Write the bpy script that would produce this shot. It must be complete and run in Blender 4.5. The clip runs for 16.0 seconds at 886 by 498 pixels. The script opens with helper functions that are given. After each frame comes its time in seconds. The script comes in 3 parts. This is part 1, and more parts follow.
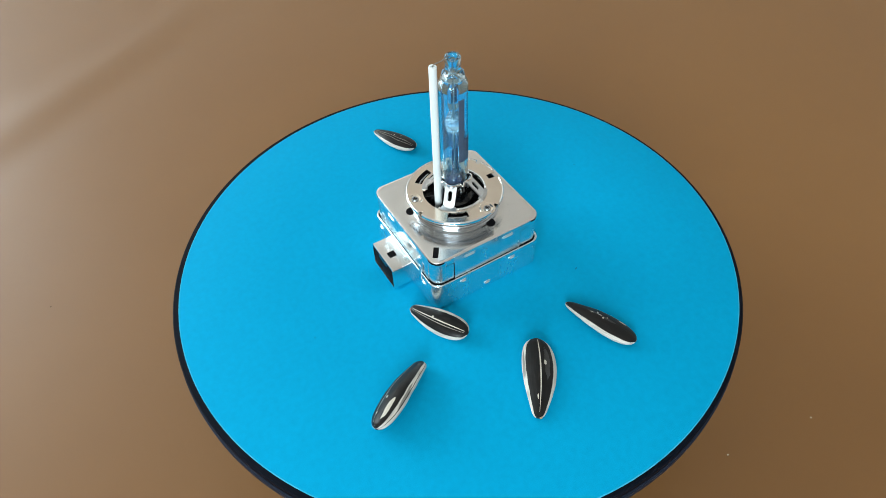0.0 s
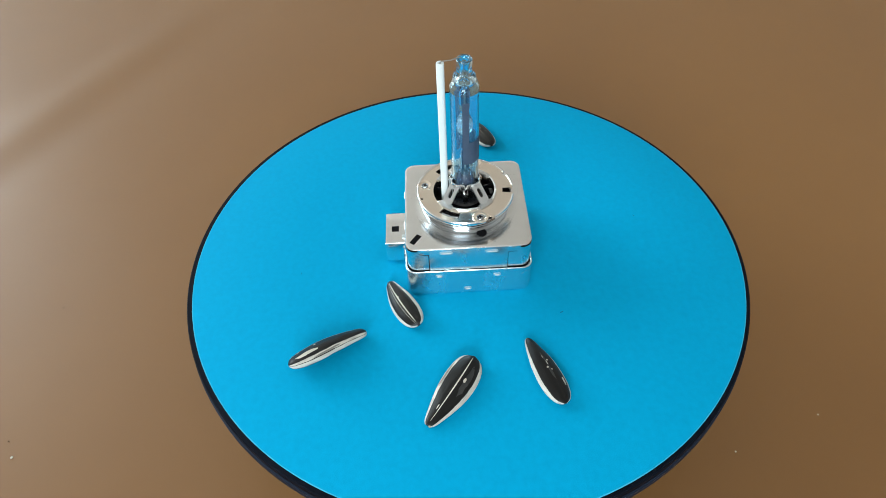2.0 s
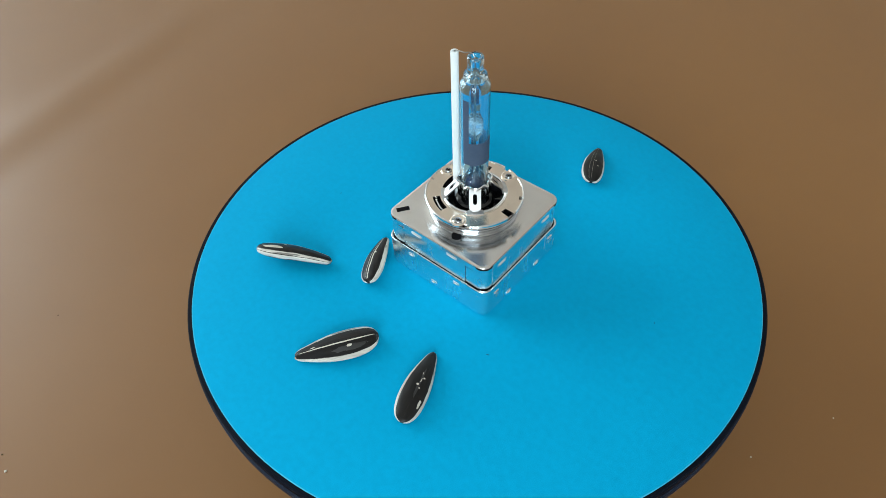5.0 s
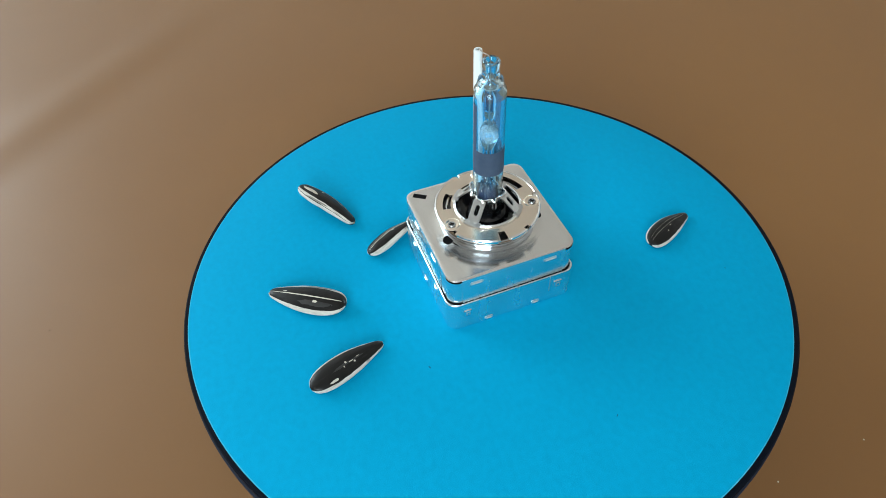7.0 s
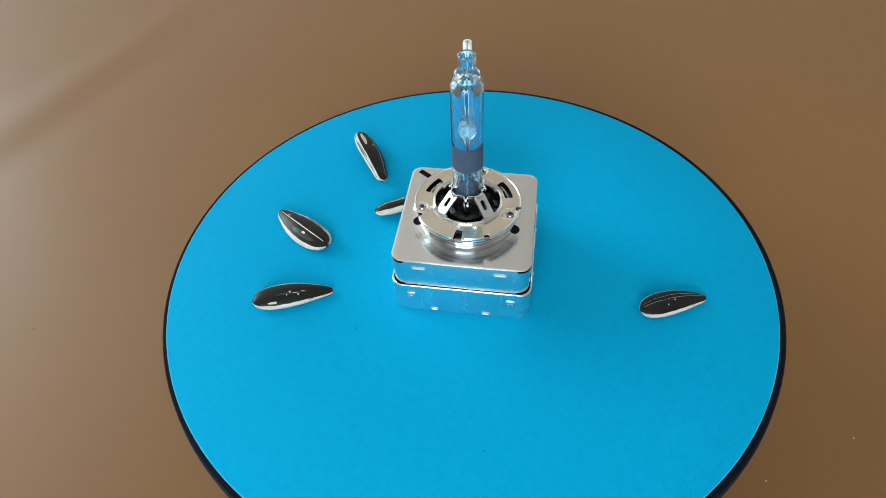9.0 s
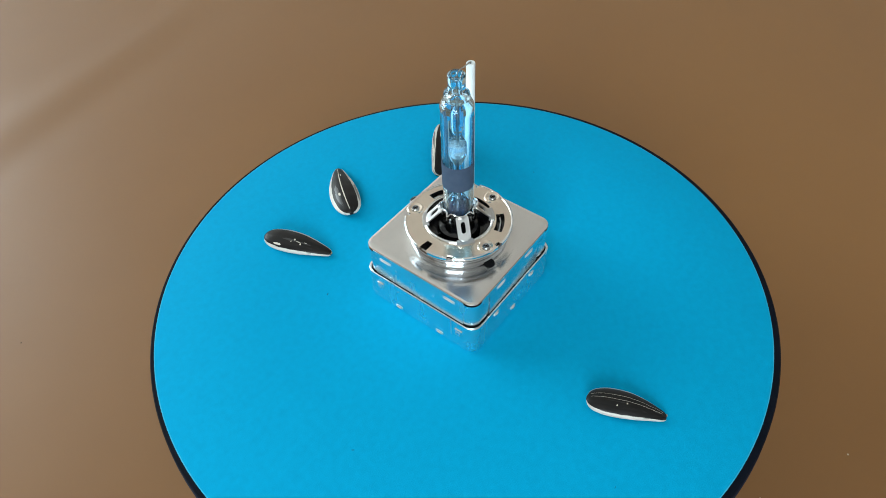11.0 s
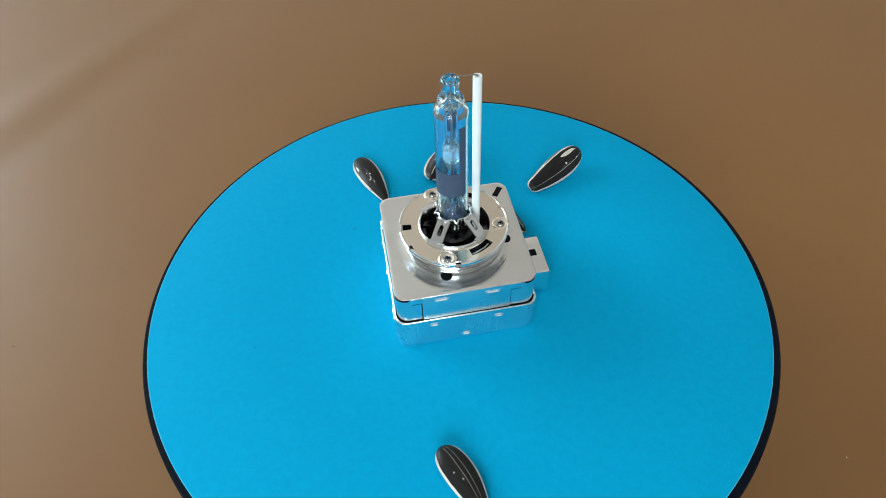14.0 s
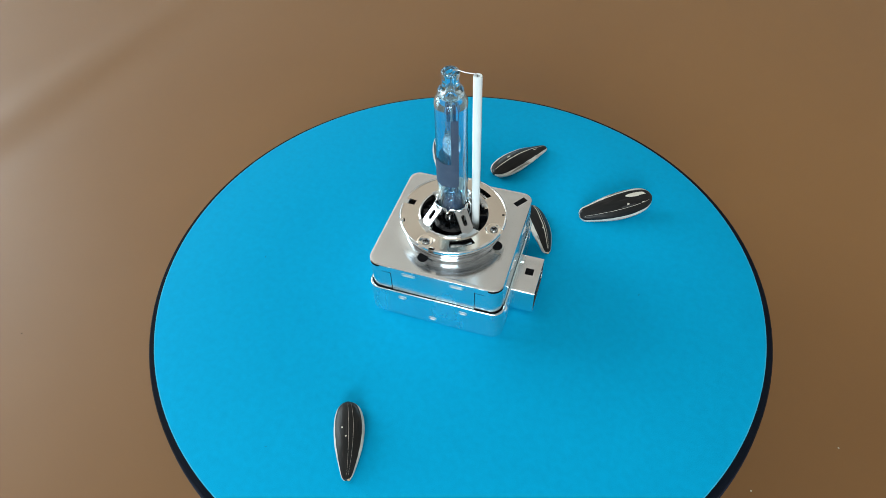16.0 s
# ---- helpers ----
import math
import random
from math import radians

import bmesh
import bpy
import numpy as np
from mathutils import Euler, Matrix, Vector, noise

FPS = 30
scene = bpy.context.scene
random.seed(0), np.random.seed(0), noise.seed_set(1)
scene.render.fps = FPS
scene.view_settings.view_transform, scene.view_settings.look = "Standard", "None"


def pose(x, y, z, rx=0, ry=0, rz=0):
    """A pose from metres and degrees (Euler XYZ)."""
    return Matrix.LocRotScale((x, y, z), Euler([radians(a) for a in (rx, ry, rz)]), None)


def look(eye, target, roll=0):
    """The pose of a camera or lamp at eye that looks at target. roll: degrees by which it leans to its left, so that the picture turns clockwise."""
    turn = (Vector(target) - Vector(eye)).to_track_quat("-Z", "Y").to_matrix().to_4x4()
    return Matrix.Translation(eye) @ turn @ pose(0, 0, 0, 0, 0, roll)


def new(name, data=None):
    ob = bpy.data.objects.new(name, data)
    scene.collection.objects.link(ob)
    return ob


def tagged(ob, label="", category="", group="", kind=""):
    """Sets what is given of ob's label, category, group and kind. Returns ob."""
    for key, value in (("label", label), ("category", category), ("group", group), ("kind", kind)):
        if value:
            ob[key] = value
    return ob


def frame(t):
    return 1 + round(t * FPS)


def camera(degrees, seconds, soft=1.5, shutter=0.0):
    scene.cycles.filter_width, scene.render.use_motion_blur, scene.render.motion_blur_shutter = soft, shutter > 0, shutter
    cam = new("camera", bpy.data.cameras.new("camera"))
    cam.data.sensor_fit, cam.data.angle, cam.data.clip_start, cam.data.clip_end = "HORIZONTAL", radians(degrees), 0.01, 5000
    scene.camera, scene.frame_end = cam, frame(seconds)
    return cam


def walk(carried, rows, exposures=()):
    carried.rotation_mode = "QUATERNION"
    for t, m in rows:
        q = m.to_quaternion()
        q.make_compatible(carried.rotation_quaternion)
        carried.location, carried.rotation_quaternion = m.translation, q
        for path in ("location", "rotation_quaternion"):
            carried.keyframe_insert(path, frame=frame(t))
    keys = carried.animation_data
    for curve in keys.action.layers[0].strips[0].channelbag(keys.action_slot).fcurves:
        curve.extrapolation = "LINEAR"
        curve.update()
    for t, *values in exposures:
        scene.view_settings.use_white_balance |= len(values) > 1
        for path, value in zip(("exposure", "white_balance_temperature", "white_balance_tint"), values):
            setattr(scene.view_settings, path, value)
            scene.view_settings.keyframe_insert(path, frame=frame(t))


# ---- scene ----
MM = 0.001
cam = camera(69.44, 16.0, soft=0.85)
PATH = [
    (0, pose(-0.00232, -0.15295, 0.17204, 41.551, 1.481, -0.900)),
    (0.5, pose(-0.00285, -0.15181, 0.17273, 41.393, 1.604, -0.808)),
    (1, pose(-0.00514, -0.15169, 0.17222, 41.683, 1.523, -1.255)),
    (1.5, pose(-0.00496, -0.15250, 0.17279, 41.536, 1.709, -0.948)),
    (2, pose(-0.00487, -0.15497, 0.17387, 41.625, 1.810, -0.917)),
    (2.5, pose(-0.00476, -0.15766, 0.17641, 41.660, 1.860, -1.050)),
    (3, pose(-0.00712, -0.15759, 0.17515, 41.499, 1.896, -1.242)),
    (3.5, pose(-0.00676, -0.15544, 0.17380, 41.155, 1.752, -1.088)),
    (4, pose(-0.00857, -0.15410, 0.17296, 41.304, 1.715, -1.335)),
    (6.5, pose(-0.01096, -0.14198, 0.16445, 42.116, 1.679, -1.695)),
    (7, pose(-0.01296, -0.13963, 0.16339, 42.054, 1.777, -1.672)),
    (7.5, pose(-0.01280, -0.13792, 0.16184, 42.147, 1.890, -1.874)),
    (8, pose(-0.00803, -0.13756, 0.16167, 41.728, 2.032, -1.770)),
    (10.5, pose(-0.00585, -0.13525, 0.16121, 41.611, 1.867, -1.617)),
    (11, pose(-0.00513, -0.13205, 0.16327, 41.677, 1.685, -1.923)),
    (11.5, pose(-0.00479, -0.12907, 0.16686, 41.678, 1.687, -1.997)),
    (12, pose(-0.00439, -0.12772, 0.16728, 41.866, 1.731, -1.993)),
    (12.5, pose(-0.00331, -0.12729, 0.16568, 41.815, 1.690, -1.918)),
    (13, pose(-0.00439, -0.12574, 0.16520, 41.428, 1.594, -2.093)),
    (13.5, pose(-0.00538, -0.12565, 0.16523, 41.209, 1.710, -2.031)),
    (14, pose(-0.00428, -0.12772, 0.16374, 41.024, 1.656, -2.166)),
    (14.5, pose(-0.00395, -0.12894, 0.16379, 40.965, 1.710, -2.068)),
    (15, pose(-0.00360, -0.12922, 0.16340, 41.113, 1.646, -2.082)),
    (15.5, pose(-0.00357, -0.12956, 0.16328, 41.135, 1.699, -1.876)),
    (16, pose(-0.00366, -0.13234, 0.16545, 40.831, 1.535, -1.683)),
]
walk(cam, PATH, [(0.0, 0.06), (2.0, 0.03), (4.0, -0.03), (6.5, -0.07), (16.0, -0.07)])

# ---- the turn of the table: seconds, degrees ----
TURN = [(0, 210.46), (0.5, 203.17), (1, 195.92), (1.5, 188.62), (2, 181.35), (2.5, 174.17), (3, 167.06), (3.5, 159.92), (4, 152.75), (6.5, 116.55), (7, 109.32), (7.5, 102.13), (8, 94.84), (10.5, 57.74), (11, 50.57), (11.5, 43.51), (12, 36.29), (12.5, 29.10), (13, 21.99), (13.5, 14.91), (14, 8.08), (14.5, 1.25), (15, -5.67), (15.5, -12.71), (16, -19.76)]
AXIS = Vector((0.00035, 0.00020, 0.0))   # where the axle lies, seen from the lamp's centre


def turned(t_deg, local):
    """A pose on the sheet, carried round the axle."""
    return Matrix.Rotation(radians(t_deg), 4, "Z") @ Matrix.Translation(-AXIS) @ local


# ---- world and lights ----
world = bpy.data.worlds.new("sky")
scene.world = world
world.use_nodes = True
wn = world.node_tree
sky = wn.nodes.new("ShaderNodeTexSky")
sky.sky_type, sky.sun_disc = "NISHITA", False
sky.sun_elevation, sky.sun_rotation = radians(40), radians(200)
wn.links.new(sky.outputs["Color"], wn.nodes["Background"].inputs["Color"])
wn.nodes["Background"].inputs["Strength"].default_value = 0.1


def window_lamp(name, m, width, height, watts, colour):
    data = bpy.data.lights.new(name, "AREA")
    data.shape, data.size, data.size_y, data.energy, data.color = "RECTANGLE", width, height, watts, colour
    ob = new(name, data)
    ob.matrix_world = m
    return ob


window_lamp("daylight_side", look((-2.38, 1.2, 0.95), (0, 0.4, 0.0)), 1.8, 1.3, 62, (0.82, 0.96, 1.0))
window_lamp("daylight_behind", look((-0.35, -1.78, 0.74), (0.05, 0.1, 0.0)), 1.0, 0.8, 31, (0.82, 0.96, 1.0))


# ---- materials ----
def material(name, colour, rough=0.5, metal=0.0, spec=0.5):
    m = bpy.data.materials.new(name)
    m.use_nodes = True
    b = m.node_tree.nodes["Principled BSDF"]
    b.inputs["Base Color"].default_value = (*colour, 1)
    b.inputs["Roughness"].default_value = rough
    b.inputs["Metallic"].default_value = metal
    b.inputs["Specular IOR Level"].default_value = spec
    return m, m.node_tree, b


def noise_node(nt, scale, detail=4.0, rough=0.5, stretch=None):
    tc = nt.nodes.new("ShaderNodeTexCoord")
    out = tc.outputs["Object"]
    if stretch:
        mp = nt.nodes.new("ShaderNodeMapping")
        mp.inputs["Scale"].default_value = stretch
        nt.links.new(out, mp.inputs["Vector"])
        out = mp.outputs["Vector"]
    n = nt.nodes.new("ShaderNodeTexNoise")
    n.inputs["Scale"].default_value, n.inputs["Detail"].default_value, n.inputs["Roughness"].default_value = scale, detail, rough
    nt.links.new(out, n.inputs["Vector"])
    return n


def ramp(nt, source, stops):
    r = nt.nodes.new("ShaderNodeValToRGB")
    e = r.color_ramp.elements
    while len(e) < len(stops):
        e.new(0.5)
    for el, (p, c) in zip(e, stops):
        el.position, el.color = p, (*c, 1) if len(c) == 3 else c
    nt.links.new(source, r.inputs["Fac"])
    return r


def mix(nt, fac, a, b, blend="MIX"):
    m = nt.nodes.new("ShaderNodeMix")
    m.data_type, m.blend_type = "RGBA", blend
    for sock, val in ((m.inputs["Factor"], fac), (m.inputs["A"], a), (m.inputs["B"], b)):
        if isinstance(val, bpy.types.NodeSocket):
            nt.links.new(val, sock)
        else:
            sock.default_value = val if not isinstance(val, tuple) or len(val) == 4 else (*val, 1)
    return m.outputs["Result"]


def bump(nt, b, height, strength, distance):
    n = nt.nodes.new("ShaderNodeBump")
    n.inputs["Strength"].default_value, n.inputs["Distance"].default_value = strength, distance
    nt.links.new(height, n.inputs["Height"])
    nt.links.new(n.outputs["Normal"], b.inputs["Normal"])


def speckled(name, low, high, scale, rough, metal=0.0, spec=0.5, relief=0.0, rough_var=0.0, stretch=None):
    m, nt, b = material(name, low, rough, metal, spec)
    big = noise_node(nt, scale, 5, 0.55, stretch)
    fine = noise_node(nt, scale * 9, 3, 0.6, stretch)
    r = ramp(nt, big.outputs["Fac"], [(0.3, low), (0.7, high)])
    c = mix(nt, 0.25, r.outputs["Color"], ramp(nt, fine.outputs["Fac"], [(0.3, low), (0.7, high)]).outputs["Color"])
    nt.links.new(c, b.inputs["Base Color"])
    if rough_var:
        mr = nt.nodes.new("ShaderNodeMapRange")
        mr.inputs["To Min"].default_value, mr.inputs["To Max"].default_value = rough - rough_var, rough + rough_var
        nt.links.new(big.outputs["Fac"], mr.inputs["Value"])
        nt.links.new(mr.outputs["Result"], b.inputs["Roughness"])
    if relief:
        bump(nt, b, fine.outputs["Fac"], 0.4, relief)
    return m


BLUE = speckled("blue_card", (0.0005, 0.345, 0.622), (0.0008, 0.387, 0.69), 480, 0.7, spec=0.04, relief=0.00018, rough_var=0.05)
PAPER_EDGE = speckled("pale_cut_edge", (0.006, 0.39, 0.66), (0.09, 0.50, 0.72), 160, 0.8, spec=0.1)
CRUMB = speckled("brown_dirt", (0.05, 0.028, 0.014), (0.09, 0.05, 0.026), 500, 0.8, spec=0.1)
RUBBER = speckled("black_edge", (0.002, 0.004, 0.009), (0.005, 0.007, 0.014), 60, 0.6, spec=0.08)
SKIRT = speckled("dark_slate_plastic", (0.009, 0.015, 0.030), (0.015, 0.022, 0.040), 40, 0.55, spec=0.15)
BROWN = speckled("brown_board", (0.215, 0.097, 0.029), (0.260, 0.122, 0.039), 1.6, 0.42, spec=0.5, rough_var=0.06)
PLASTER = speckled("warm_plaster", (0.80, 0.765, 0.73), (0.85, 0.81, 0.78), 3, 0.9)
CEILING = speckled("white_paint", (0.78, 0.76, 0.73), (0.84, 0.82, 0.79), 3, 0.9)
FLOORING = speckled("floor_board", (0.20, 0.12, 0.065), (0.28, 0.17, 0.10), 4, 0.5)
STEEL = speckled("satin_steel", (0.85, 0.85, 0.845), (0.90, 0.90, 0.895), 90, 0.17, 1.0, relief=0.0000012, rough_var=0.04, stretch=(1, 3, 1))
BRIGHT = speckled("bright_steel", (0.84, 0.86, 0.88), (0.92, 0.94, 0.95), 120, 0.13, 1.0, rough_var=0.04)
SHELL = speckled("zinc_shell", (0.71, 0.83, 0.87), (0.81, 0.91, 0.94), 140, 0.26, 1.0, relief=0.000004, rough_var=0.07, stretch=(1, 1, 0.5))
CLIP_METAL = speckled("spring_steel", (0.58, 0.59, 0.60), (0.72, 0.73, 0.74), 260, 0.3, 1.0, rough_var=0.06)
POLISHED = speckled("polished_ring", (0.90, 0.78, 0.66), (0.95, 0.85, 0.74), 120, 0.16, 1.0, rough_var=0.05)
BLACK = speckled("black_plastic", (0.005, 0.005, 0.007), (0.010, 0.010, 0.012), 200, 0.2, spec=0.6, rough_var=0.08)
# Black painted into openings and gaps for their shade; also the socket insert.
SHADE_AND_INSERT = speckled("shade_and_insert_black", (0.004, 0.004, 0.005), (0.007, 0.007, 0.008), 200, 0.8, spec=0.1)
CERAMIC = speckled("white_ceramic", (0.80, 0.86, 0.87), (0.86, 0.91, 0.92), 300, 0.42, spec=0.5, relief=0.000006)
COATING = speckled("slate_blue_coating", (0.050, 0.078, 0.130), (0.068, 0.098, 0.155), 400, 0.6, spec=0.3)
WIRE = speckled("wire_metal", (0.34, 0.32, 0.30), (0.46, 0.44, 0.42), 400, 0.3, 1.0)
SEALING = speckled("dark_electrode", (0.007, 0.013, 0.036), (0.018, 0.030, 0.070), 500, 0.3, spec=0.3)
DENT_SHADE = speckled("dent_shade_blue", (0.012, 0.10, 0.19), (0.02, 0.13, 0.24), 900, 0.9, spec=0.1)
# Steel darkened in its colour for dark reflections and shade under the ring.
COVE = speckled("dimmed_drawn_steel", (0.32, 0.35, 0.38), (0.54, 0.56, 0.58), 140, 0.14, 1.0, rough_var=0.07)
SLOT_IN = speckled("slot_inside", (0.62, 0.66, 0.70), (0.78, 0.82, 0.85), 300, 0.42, 1.0)
LIP = speckled("raised_lip", (0.90, 0.91, 0.92), (0.95, 0.96, 0.96), 300, 0.34, 1.0)
PALE_HUSK = speckled("pale_husk", (0.55, 0.50, 0.42), (0.74, 0.70, 0.62), 400, 0.6, spec=0.3, relief=0.00003)
# Worn husk whose lighter grey also holds the sheen of a glossy facet.
WORN_SHEEN_HUSK = speckled("worn_sheen_husk", (0.009, 0.009, 0.010), (0.042, 0.043, 0.045), 420, 0.28, spec=0.6, relief=0.00006, stretch=(0.35, 1, 1))
TAN_HUSK = speckled("tan_husk", (0.36, 0.25, 0.14), (0.52, 0.40, 0.26), 500, 0.6, spec=0.3, relief=0.00003)


def glass_material(name, tint, ior=1.46):
    m, nt, b = material(name, tint, 0.0)
    b.inputs["Transmission Weight"].default_value, b.inputs["IOR"].default_value = 1.0, ior
    return m


GLASS = glass_material("clear_quartz", (0.68, 0.89, 1.0))
GLASS.node_tree.nodes["Principled BSDF"].inputs["Transmission Weight"].default_value = 0.988
FROST = glass_material("frosted_quartz", (0.96, 0.98, 1.0))
FROST.node_tree.nodes["Principled BSDF"].inputs["Roughness"].default_value = 0.25
FROST.node_tree.nodes["Principled BSDF"].inputs["Transmission Weight"].default_value = 0.85


def husk_material(name, dark, light):
    """Dark hull with pale margins: the margin follows the attribute 'across'."""
    m, nt, b = material(name, dark, 0.36, 0, 0.28)
    at = nt.nodes.new("ShaderNodeAttribute")
    at.attribute_name = "across"
    wob = noise_node(nt, 260, 3)
    grain = noise_node(nt, 900, 4, 0.6, (0.10, 1, 1))
    add = nt.nodes.new("ShaderNodeMath")
    add.operation = "MULTIPLY_ADD"
    nt.links.new(wob.outputs["Fac"], add.inputs[0])
    add.inputs[1].default_value = 0.10
    nt.links.new(at.outputs["Fac"], add.inputs[2])
    edge = ramp(nt, add.outputs["Value"], [(0.855, (0, 0, 0)), (0.88, (1, 1, 1))])
    streak = noise_node(nt, 700, 2, 0.4, (0.05, 1, 1))
    d = ramp(nt, grain.outputs["Fac"], [(0.30, dark), (0.60, tuple(c * 1.8 for c in dark)), (0.80, tuple(c * 5 for c in dark))])
    l = ramp(nt, grain.outputs["Fac"], [(0.25, tuple(c * 0.5 for c in light)), (0.55, light)])
    line = ramp(nt, streak.outputs["Fac"], [(0.60, (0, 0, 0)), (0.66, (0.75, 0.75, 0.75))])
    margin = mix(nt, line.outputs["Color"], l.outputs["Color"], tuple(c * 0.16 for c in light))
    worn = ramp(nt, streak.outputs["Fac"], [(0.20, (0.35, 0.35, 0.35)), (0.27, (0, 0, 0))])
    back = mix(nt, worn.outputs["Color"], d.outputs["Color"], tuple(c * 0.35 for c in light))
    nt.links.new(mix(nt, edge.outputs["Color"], back, margin), b.inputs["Base Color"])
    bump(nt, b, grain.outputs["Fac"], 0.6, 0.00014)
    return m


HUSK = husk_material("striped_husk", (0.0062, 0.0058, 0.0058), (0.66, 0.63, 0.57))


# ---- mesh helpers ----
def link_mesh(name, bm, mat, parent=None, label="", smooth=True, sharp=38):
    bmesh.ops.recalc_face_normals(bm, faces=bm.faces)
    if smooth:
        for f in bm.faces:
            f.smooth = True
        for e in bm.edges:
            if len(e.link_faces) == 2 and e.calc_face_angle(0) > radians(sharp):
                e.smooth = False
    me = bpy.data.meshes.new(name)
    bm.to_mesh(me)
    bm.free()
    me.materials.append(mat)
    ob = new(name, me)
    if parent is not None:
        ob.parent = parent
    if label:
        tagged(ob, label)
    return ob


def part(name, bm, mat, parent, label=""):
    return link_mesh(name, bm, mat, parent, label)


def box(sx, sy, sz, m=Matrix(), bevel=0.0, segments=2):
    bm = bmesh.new()
    bmesh.ops.create_cube(bm, size=1, matrix=Matrix.Diagonal((sx, sy, sz, 1)))
    if bevel:
        bmesh.ops.bevel(bm, geom=bm.edges[:], offset=bevel, segments=segments, profile=0.5, affect="EDGES")
    bmesh.ops.transform(bm, matrix=m, verts=bm.verts)
    return bm


def outline(half_x, half_y, r, n=7):
    """A rounded rectangle as a ring of points."""
    pts = []
    for cx, cy, a0 in ((1, 1, 0), (-1, 1, 90), (-1, -1, 180), (1, -1, 270)):
        for k in range(n):
            a = radians(a0 + 90 * k / (n - 1))
            pts.append((cx * (half_x - r) + r * math.cos(a), cy * (half_y - r) + r * math.sin(a)))
    return pts


def loft(rings, cap_low=True, cap_high=True):
    """A skin over rings of equally many points (x, y, z)."""
    bm = bmesh.new()
    vs = [[bm.verts.new(p) for p in ring] for ring in rings]
    n = len(rings[0])
    for a, b in zip(vs, vs[1:]):
        for i in range(n):
            bm.faces.new((a[i], a[(i + 1) % n], b[(i + 1) % n], b[i]))
    if cap_low:
        bm.faces.new(vs[0][::-1])
    if cap_high:
        bm.faces.new(vs[-1])
    return bm


def lathe(profile, n=64, closed=False, centre=(0, 0)):
    """Turns a profile of (radius, z), in mm, round the upright axis."""
    bm = bmesh.new()
    rings = []
    for r, z in profile:
        if r < 1e-6:
            rings.append([bm.verts.new((centre[0] * MM, centre[1] * MM, z * MM))])
        else:
            rings.append([bm.verts.new(((centre[0] + r * math.cos(2 * math.pi * i / n)) * MM, (centre[1] + r * math.sin(2 * math.pi * i / n)) * MM, z * MM)) for i in range(n)])
    pairs = list(zip(rings, rings[1:])) + ([(rings[-1], rings[0])] if closed else [])
    for a, b in pairs:
        for i in range(n):
            j = (i + 1) % n
            if len(a) == 1 and len(b) == 1:
                continue
            if len(a) == 1:
                bm.faces.new((a[0], b[j], b[i]))
            elif len(b) == 1:
                bm.faces.new((a[i], a[j], b[0]))
            else:
                bm.faces.new((a[i], a[j], b[j], b[i]))
    return bm


def tube_along(points, r, n=8):
    """A round wire through points, in mm."""
    pts = [Vector(p) * MM for p in points]
    rings = []
    for i, p in enumerate(pts):
        d = (pts[min(i + 1, len(pts) - 1)] - pts[max(i - 1, 0)]).normalized()
        side = d.cross(Vector((0.3, 0.2, 1))).normalized()
        up = side.cross(d)
        rings.append([p + (side * math.cos(2 * math.pi * k / n) + up * math.sin(2 * math.pi * k / n)) * r * MM for k in range(n)])
    return loft(rings)


def polar_plate(rs, keep, z0, z1, step=3):
    """A flat ring with cut-outs, in mm: cells of radius band and angle are kept where keep(r, angle) says so."""
    bm = bmesh.new()
    n = 360 // step
    grid = [[[bm.verts.new((r * MM * math.cos(radians(i * step)), r * MM * math.sin(radians(i * step)), z * MM)) for i in range(n)] for r in rs] for z in (z0, z1)]
    on = lambda k, i: 0 <= k < len(rs) - 1 and keep((rs[k] + rs[k + 1]) / 2, (i % n + 0.5) * step)
    for k in range(len(rs) - 1):
        for i in range(n):
            if not on(k, i):
                continue
            j = (i + 1) % n
            lo, hi = grid
            bm.faces.new((hi[k][i], hi[k + 1][i], hi[k + 1][j], hi[k][j]))
            bm.faces.new((lo[k][i], lo[k][j], lo[k + 1][j], lo[k + 1][i]))
            if not on(k - 1, i):
                bm.faces.new((lo[k][i], hi[k][i], hi[k][j], lo[k][j]))
            if not on(k + 1, i):
                bm.faces.new((lo[k + 1][i], lo[k + 1][j], hi[k + 1][j], hi[k + 1][i]))
            if not on(k, i - 1):
                bm.faces.new((lo[k][i], lo[k + 1][i], hi[k + 1][i], hi[k][i]))
            if not on(k, i + 1):
                bm.faces.new((lo[k][j], hi[k][j], hi[k + 1][j], lo[k + 1][j]))
    bmesh.ops.delete(bm, geom=[v for v in bm.verts if not v.link_faces], context="VERTS")
    return bm


def stadium(length, width, z0, z1, m, n=8, hole=None):
    """A long rounded pill, in mm; with hole=(length, width) a frame round such an opening."""
    def ring(L, W):
        r = W / 2
        pts = []
        for s, a0 in ((1, -90), (-1, 90)):
            for k in range(n):
                a = radians(a0 + 180 * k / (n - 1))
                pts.append((s * (L / 2 - r) + r * math.cos(a), r * math.sin(a)))
        return pts
    out = ring(length, width)
    if hole:
        inn = ring(*hole)
        rings = [[(x, y, z0) for x, y in inn], [(x, y, z0) for x, y in out], [(x, y, z1) for x, y in out], [(x, y, z1) for x, y in inn], [(x, y, z0) for x, y in inn]]
        bm = loft(rings, False, False)
        bmesh.ops.remove_doubles(bm, verts=bm.verts, dist=1e-6)
    else:
        bm = loft([[(x, y, z0) for x, y in out], [(x, y, z1) for x, y in out]])
    bmesh.ops.transform(bm, matrix=m @ Matrix.Scale(MM, 4), verts=bm.verts)
    return bm


